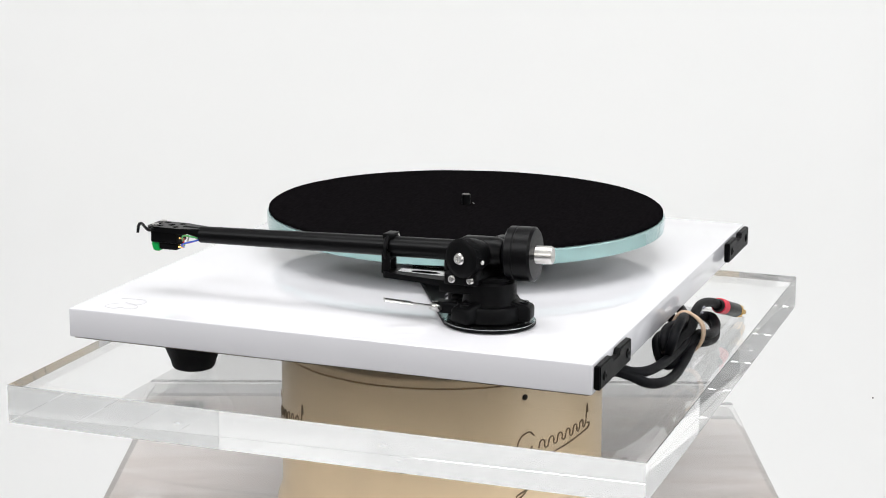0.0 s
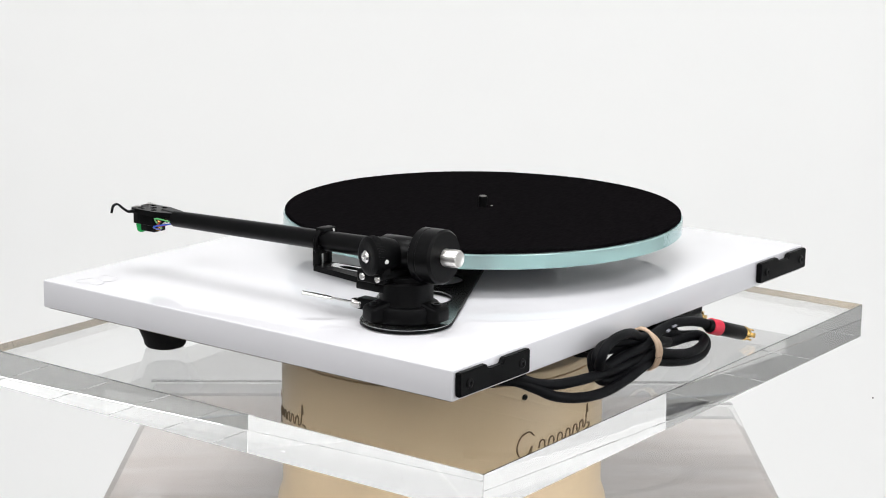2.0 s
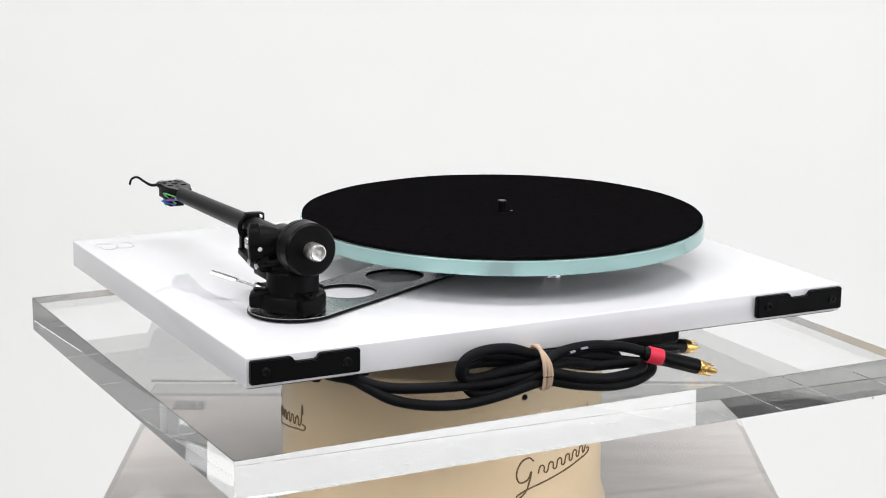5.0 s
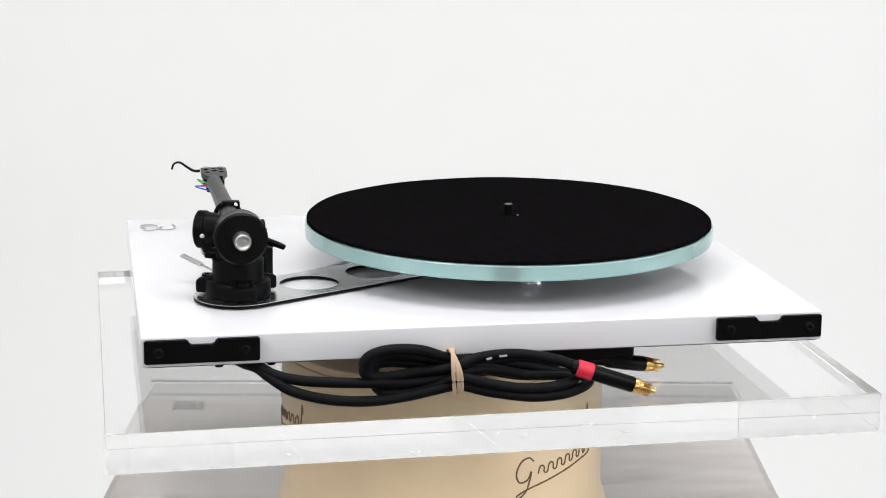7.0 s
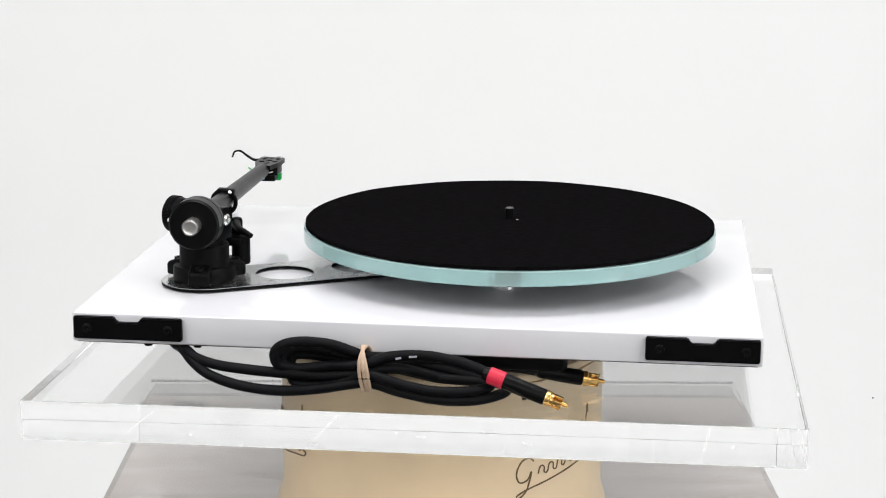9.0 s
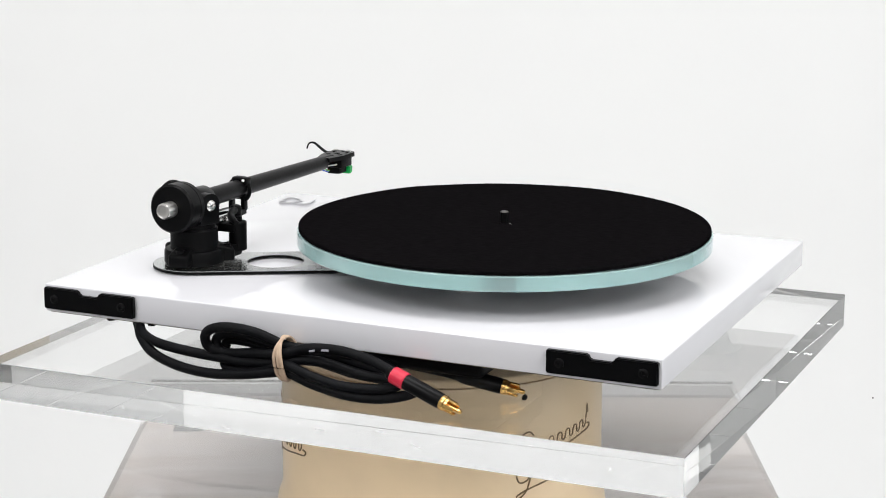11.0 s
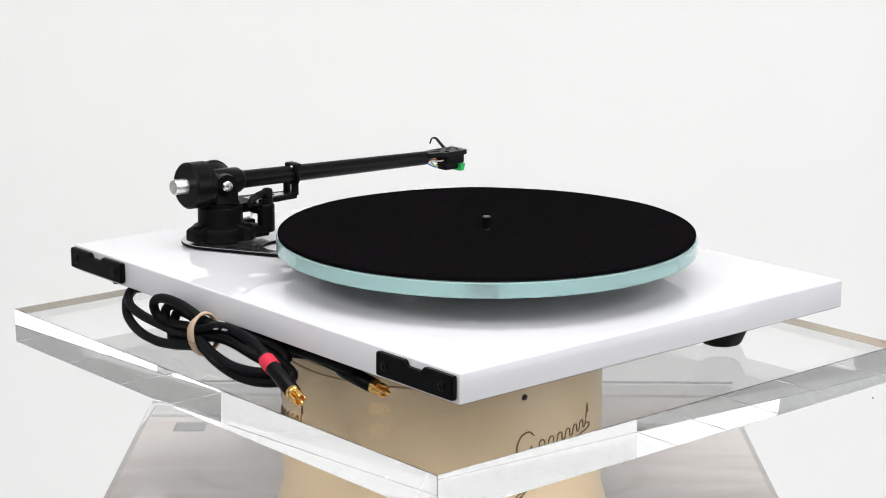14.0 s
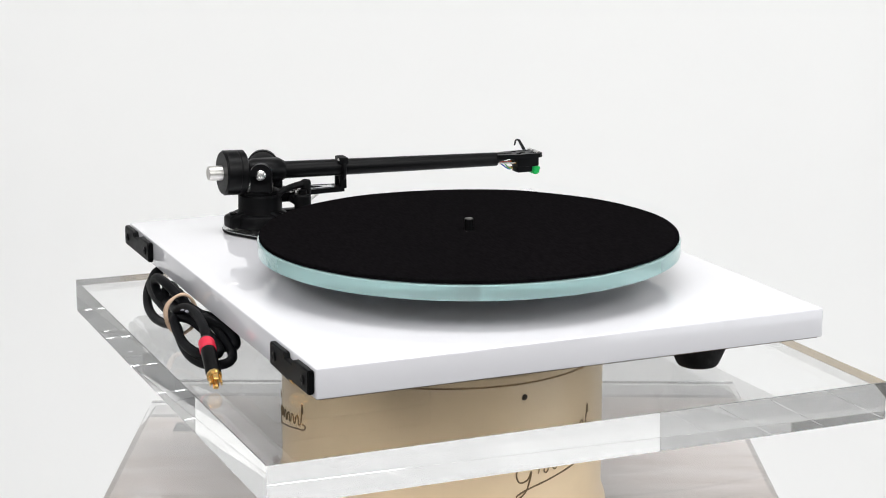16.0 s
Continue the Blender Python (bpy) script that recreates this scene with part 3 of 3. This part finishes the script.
def headshell(p, E):
    z = E.z + 0.0008
    x = E.x - 0.0012
    prof = [(x + 0.0055, -0.1145), (x - 0.0055, -0.1145), (x - 0.0080, -0.1240), (x - 0.0100, -0.1300), (x - 0.0104, -0.1500), (x - 0.0084, -0.1525), (x + 0.0070, -0.1525), (x + 0.0094, -0.1500), (x + 0.0098, -0.1300), (x + 0.0085, -0.1240)]
    holes = [ring_pts(x - 0.0062, -0.1460, 0.0018, 16, ry=0.0052), ring_pts(x + 0.0054, -0.1460, 0.0018, 16, ry=0.0052),
             ring_pts(x - 0.0005, -0.1380, 0.0026, 16), ring_pts(x - 0.0005, -0.1480, 0.0018, 16), ring_pts(x - 0.0058, -0.1325, 0.0024, 16), ring_pts(x + 0.0050, -0.1325, 0.0024, 16), ring_pts(x, -0.1270, 0.0026, 16)]
    h = part("headshell", sheet(prof, holes, z, z + 0.0036), BLACK_SATIN, p, "black perforated headshell")
    part("neck", tube([(E.x, E.y + 0.004, E.z), (E.x, E.y - 0.003, E.z + 0.0012), (x, E.y - 0.012, z + 0.0016)], 0.0056, 20, 5, r2=0.0030, squash=0.9), BLACK_SATIN, h)
    part("finger_lift", tube([(x + 0.0100, -0.1470, z + 0.0020), (x + 0.0150, -0.1475, z + 0.0022), (x + 0.0205, -0.1474, z + 0.0056), (x + 0.0255, -0.1470, z + 0.0090), (x + 0.0300, -0.1466, z + 0.0082), (x + 0.0320, -0.1462, z + 0.0038)], 0.0016, 10, 6, r2=0.0009, squash=0.7), BLACK_SATIN, h, "curved black finger lift")
    for dx in (-0.0062, 0.0054):
        part("screw", lathe([(0.0024, 0), (0.0024, 0.0012), (0.0014, 0.0016)], 14, Matrix.Translation((x + dx, -0.1475, z + 0.0036))), STEEL, h, "steel screw")
    c = part("cartridge", rbox(x - 0.0080, x + 0.0080, -0.1500, -0.1310, z - 0.0075, z - 0.0001, 0.0008), BLACK_PLASTIC, p, "black cartridge body")
    part("lower_body", rbox(x - 0.0058, x + 0.0058, -0.1450, -0.1315, z - 0.0125, z - 0.0070, 0.0010), BLACK_PLASTIC, c)
    bm = bmesh.new()
    q = [(-0.1452, z - 0.0076), (-0.1500, z - 0.0076), (-0.1517, z - 0.0084), (-0.1500, z - 0.0142), (-0.1452, z - 0.0142)]
    f = bm.faces.new([bm.verts.new((x - 0.0080, b, d)) for b, d in q])
    g = bmesh.ops.extrude_face_region(bm, geom=[f])
    bmesh.ops.translate(bm, verts=[v for v in g["geom"] if isinstance(v, bmesh.types.BMVert)], vec=(0.0125, 0, 0))
    bmesh.ops.bevel(bm, geom=bm.edges[:], offset=0.0007, segments=2, affect="EDGES")
    part("stylus_guard", bm, GREEN, c, "bright green stylus guard")
    wires = [(WHITEWIRE, -0.0038, -0.0040, 0.0060, "white wire"), (REDWIRE, 0.0038, -0.0040, 0.0085, "red wire"), (BLUE, 0.0038, -0.0100, 0.0125, "blue wire"), (GREENWIRE, 0.0030, -0.0090, 0.0110, "green wire")]
    for i, (mt, dx, dz, bulge, lab) in enumerate(wires):
        s = Vector((x + dx, -0.1310, z + dz))
        e = Vector((E.x + dx * 0.4, E.y + 0.001, E.z - 0.0030))
        mid = Vector((x + bulge + (0.0 if i == 0 else 0.0025), s.y + 0.0085, z + (0.000 if i == 3 else -0.0055)))
        part("wire", tube([s, s + Vector((0, 0.004, 0)), mid, e], 0.00055, 6, 6), mt, c, lab)
        part("pin", lathe([(0.0008, -0.001), (0.0008, 0.0036), (0.0005, 0.004)], 8, along(s, s + Vector((0, 1, 0)))), GOLD, c, "gold terminal pin")


def logo(p):
    """Thin grey outline mark near the plinth's front corner."""
    def stroke(pts):
        return tube([(x, y, 0.00008) for x, y in pts], 0.00034, 6, 5, squash=0.25, up=(0, 0, 1))
    for pts in ([(0.1885, -0.1594), (0.1877, -0.1548), (0.1867, -0.1495), (0.1868, -0.1445), (0.1898, -0.1404), (0.1945, -0.1388), (0.1988, -0.1400), (0.2003, -0.1433), (0.1987, -0.1485), (0.1968, -0.1523)],
                [(0.2005, -0.1556), (0.2044, -0.1586), (0.2097, -0.1597), (0.2134, -0.1563), (0.2136, -0.1511), (0.2100, -0.1478), (0.2118, -0.1440), (0.2115, -0.1397), (0.2078, -0.1377), (0.2032, -0.1396), (0.2008, -0.1430)]):
        part("outline_mark", stroke(pts), GREY_INK, p, "thin grey outline mark")


def record_player():
    p = thing("record_player", "white gloss record player with black tonearm and glass platter", "record player")
    part("plinth", rbox(-0.2240, 0.2240, -0.1790, 0.1770, -0.0195, 0.0, 0.0011, 3), WHITE_GLOSS, p, "glossy white plinth")
    part("underside", rbox(-0.2215, 0.2215, -0.1765, 0.1745, -0.0205, -0.0196, 0.0002, 1), UNDERSIDE, p, "dark brown fibre board underside")
    hinge(p, 0.1500, 0.2222)
    hinge(p, -0.2222, -0.1500)
    for x, y, zb in ((0.1676, -0.1175, -0.0489), (-0.1676, -0.1175, -0.0471), (0.0, 0.1250, -0.0474)):
        foot(p, x, y, zb)
    part("motor_cover", rbox(-0.1000, 0.0450, 0.0500, 0.1630, -0.0330, -0.0198, 0.004, 3), BLACK_PLASTIC, p, "black plastic motor cover")
    for x in (0.175, 0.142):
        part("stud", lathe([(0.0026, -0.0225), (0.0030, -0.0215), (0.0030, -0.0197)], 14, Matrix.Translation((x, 0.1700, 0))), BLACK_PLASTIC, p)
    platter(p)
    brace(p)
    tonearm(p)
    logo(p)
    return p


def cable():
    c = thing("signal_cable", "coiled black twin signal cable with gold plugs and red ring", "cable")
    r = 0.0034
    S = -0.0476 + r
    # both cords leave the plinth's underside side by side, loop through the band and end in plugs
    one = [(0.1640, 0.1450, -0.0232), (0.1570, 0.1610, -0.0234), (0.1492, 0.1740, -0.0232), (0.1408, 0.1810, -0.0265), (0.1269, 0.1860, -0.0291), (0.1070, 0.1890, -0.0306), (0.0836, 0.1900, -0.0318), (0.0584, 0.1900, -0.0327),
           (0.0368, 0.1910, -0.0305), (0.0242, 0.1910, -0.0276), (0.0042, 0.1870, -0.0269), (-0.0216, 0.1800, -0.0340), (-0.0384, 0.1750, -0.0356), (-0.0423, 0.1710, -0.0318), (-0.0293, 0.1720, -0.0258), (-0.0070, 0.1780, -0.0240),
           (0.0150, 0.1840, -0.0240), (0.0288, 0.1870, -0.0212), (0.0512, 0.1860, -0.0170), (0.0692, 0.1850, -0.0157), (0.0800, 0.1860, -0.0191), (0.0811, 0.1870, -0.0256), (0.0728, 0.1880, -0.0291), (0.0512, 0.1900, -0.0259),
           (0.0289, 0.1930, -0.0232), (0.0117, 0.1910, -0.0179), (-0.0100, 0.1900, -0.0167), (-0.0316, 0.1910, -0.0195), (-0.0460, 0.1930, -0.0234), (-0.0532, 0.1940, -0.0269)]
    two = [(0.1660, 0.1440, -0.0236), (0.1600, 0.1600, -0.0236), (0.1512, 0.1720, -0.0242), (0.1434, 0.1810, -0.0287), (0.1304, 0.1880, -0.0357), (0.1087, 0.1930, -0.0406), (0.0835, 0.1950, -0.0423), (0.0584, 0.1950, -0.0401),
           (0.0368, 0.1945, -0.0362), (0.0242, 0.1940, -0.0349), (0.0045, 0.1970, -0.0393), (-0.0207, 0.1980, -0.0432), (-0.0425, 0.1950, -0.0435), (-0.0594, 0.1880, -0.0408), (-0.0625, 0.1810, -0.0376), (-0.0475, 0.1760, -0.0353),
           (-0.0181, 0.1760, -0.0284), (0.0077, 0.1810, -0.0230), (0.0288, 0.1870, -0.0190), (0.0494, 0.1920, -0.0111), (0.0691, 0.1940, -0.0094), (0.0819, 0.1940, -0.0127), (0.0863, 0.1930, -0.0193), (0.0828, 0.1900, -0.0270),
           (0.0656, 0.1860, -0.0297), (0.0403, 0.1830, -0.0254), (0.0240, 0.1820, -0.0246), (0.0000, 0.1720, -0.0257), (-0.0299, 0.1630, -0.0276), (-0.0601, 0.1570, -0.0314), (-0.0865, 0.1550, -0.0348)]
    three = [(0.0288, 0.1840, -0.0278), (0.0512, 0.1810, -0.0229), (0.0729, 0.1800, -0.0217), (0.0780, 0.1810, -0.0266), (0.0772, 0.1840, -0.0355), (0.0711, 0.1880, -0.0396), (0.0548, 0.1900, -0.0391), (0.0368, 0.1920, -0.0336),
             (0.0243, 0.1960, -0.0291), (0.0046, 0.1990, -0.0335), (-0.0169, 0.1990, -0.0373), (-0.0387, 0.1960, -0.0375), (-0.0518, 0.1900, -0.0356), (-0.0469, 0.1840, -0.0344), (-0.0179, 0.1810, -0.0337), (0.0077, 0.1840, -0.0278),
             (0.0241, 0.1870, -0.0269)]
    part("cord", tube(one, r, 12, 7), CORD, c)
    part("cord", tube(two, r, 12, 7), CORD, c)
    part("cord", tube(three, r, 12, 7), CORD, c)
    for pts in ([(0.0075, 0.1948, -0.0182), (0.0040, 0.1945, -0.0175)], [(-0.0010, 0.1940, -0.0168), (-0.0060, 0.1938, -0.0165)]):
        part("print_bar", tube(pts, 0.0012, 6, 3, squash=0.5), CORD_INK, c, "pale grey print bar")
    # plugs
    for a, b, ring in (((-0.0515, 0.1945, -0.0262), (-0.1029, 0.2027, -0.0425), True), ((-0.0830, 0.1555, -0.0340), (-0.1244, 0.1495, -0.0415), False)):
        K = along(a, b)
        L = (Vector(b) - Vector(a)).length
        g = part("plug", lathe([(0.0040, -0.003), (0.0049, 0.0), (0.0052, 0.012), (0.0052, L - 0.0165), (0.0047, L - 0.0150)], 24, K), BLACK_SATIN, c, "black metal plug")
        if ring:
            part("ring", lathe([(0.0050, 0.0005), (0.0056, 0.0010), (0.0057, 0.0105), (0.0052, 0.0112)], 24, K), RED, g, "red marker ring")
        bm = lathe([(0.0048, L - 0.0152), (0.0051, L - 0.0146), (0.0051, L - 0.0125), (0.0044, L - 0.0118), (0.0044, L - 0.0100)], 24, K)
        part("collar", bm, GOLD, g, "gold plated collar")
        part("sleeve_petal", rbox(0.0030, 0.0042, -0.0017, 0.0017, L - 0.0102, L - 0.0042, 0.0003), GOLD, g, "gold plated petal")
        g.children[-1].matrix_basis = K
        for k in range(1, 4):
            again(g.children[-1], K @ Matrix.Rotation(k * math.pi / 2, 4, "Z"))
        part("pin", lathe([(0.0016, L - 0.0110), (0.0016, L - 0.0010), (0.0008, L)], 14, K), GOLD, g, "gold centre pin")
    return c


def rubber_band():
    b = thing("rubber_band", "tan rubber band wrapped twice round the coiled cable", "rubber band")
    for off, ph in ((0.0, 0.0), (0.0030, 0.35), (-0.0022, 0.2)):
        pts = []
        for i in range(25):
            a = 2 * math.pi * i / 24
            pts.append((0.0272 + off * math.cos(a + ph) + 0.002 * math.sin(a), 0.1900 + 0.0112 * math.cos(a), -0.0266 + 0.0138 * math.sin(a) + 0.0008 * math.cos(3 * a)))
        part("turn", tube(pts, 0.0013, 8, 3, squash=0.8), BAND, b)
    return b


def floor():
    s, gap = 0.45, 0.007
    f = tagged(part("floor", rbox(-3.3, 3.3, -3.9, 2.4, -0.12, -0.004, 0), GROUT, None, "pale grout bed of the tiled studio floor"), kind="structure")
    first = None
    for i in range(15):
        for j in range(14):
            x, y = -3.25 + i * s, -3.85 + j * s
            if x + s > 3.3 or y + s > 2.4:
                continue
            if first is None:
                first = part("tile", rbox(0, s - gap, 0, s - gap, -0.0035, 0.0, 0.0012, 1), TILE, f)
                first.matrix_basis = pose(x, y, 0)
            else:
                again(first, pose(x, y, 0))


def tripod():
    """Unseen stand added under the lens, to darken reflections in the platter's edge."""
    p = thing("tripod", "unseen black metal camera tripod added on the tiled floor to darken reflections", "tripod")
    x, y = 0.0, -1.47
    part("column", lathe([(0.014, 0.55), (0.014, 1.22), (0.03, 1.23), (0.03, 1.29), (0.02, 1.30)], 24, Matrix.Translation((x, y, 0))), BLACK_SATIN, p)
    part("head", rbox(x - 0.045, x + 0.045, y - 0.05, y + 0.05, 1.30, 1.37, 0.008, 3), BLACK_PLASTIC, p)
    for k in range(3):
        a = radians(90 + 120 * k)
        d = Vector((math.cos(a), math.sin(a), 0))
        o = Vector((x, y, 0))
        leg = part("leg", tube([o + d * 0.03 + Vector((0, 0, 1.24)), o + d * 0.24 + Vector((0, 0, 0.6)), o + d * 0.43 + Vector((0, 0, 0.012))], 0.019, 14, 6, r2=0.012), BLACK_SATIN, p)
        part("rubber_foot", lathe([(0.020, 0.0005), (0.020, 0.02), (0.014, 0.035)], 16, Matrix.Translation(o + d * 0.432)), BLACK_RUBBER, leg)


def motions():
    rows = [(t, turned(a)) for t, a in ANGLES]
    for ob in TURNING:
        walk(ob, rows)
    walk(SLAB, [(t, turned(a, -0.26, 0.05)) for t, a in ANGLES])
    walk(DISC, [(t, pose(0, 0, 0, 0, 0, a)) for t, a in ANGLES])


studio()
speck()
tripod()
pedestal()
DRUM, DISC = drum()
SLAB = slab()
TURNING = [record_player(), cable(), rubber_band()]
floor()
motions()
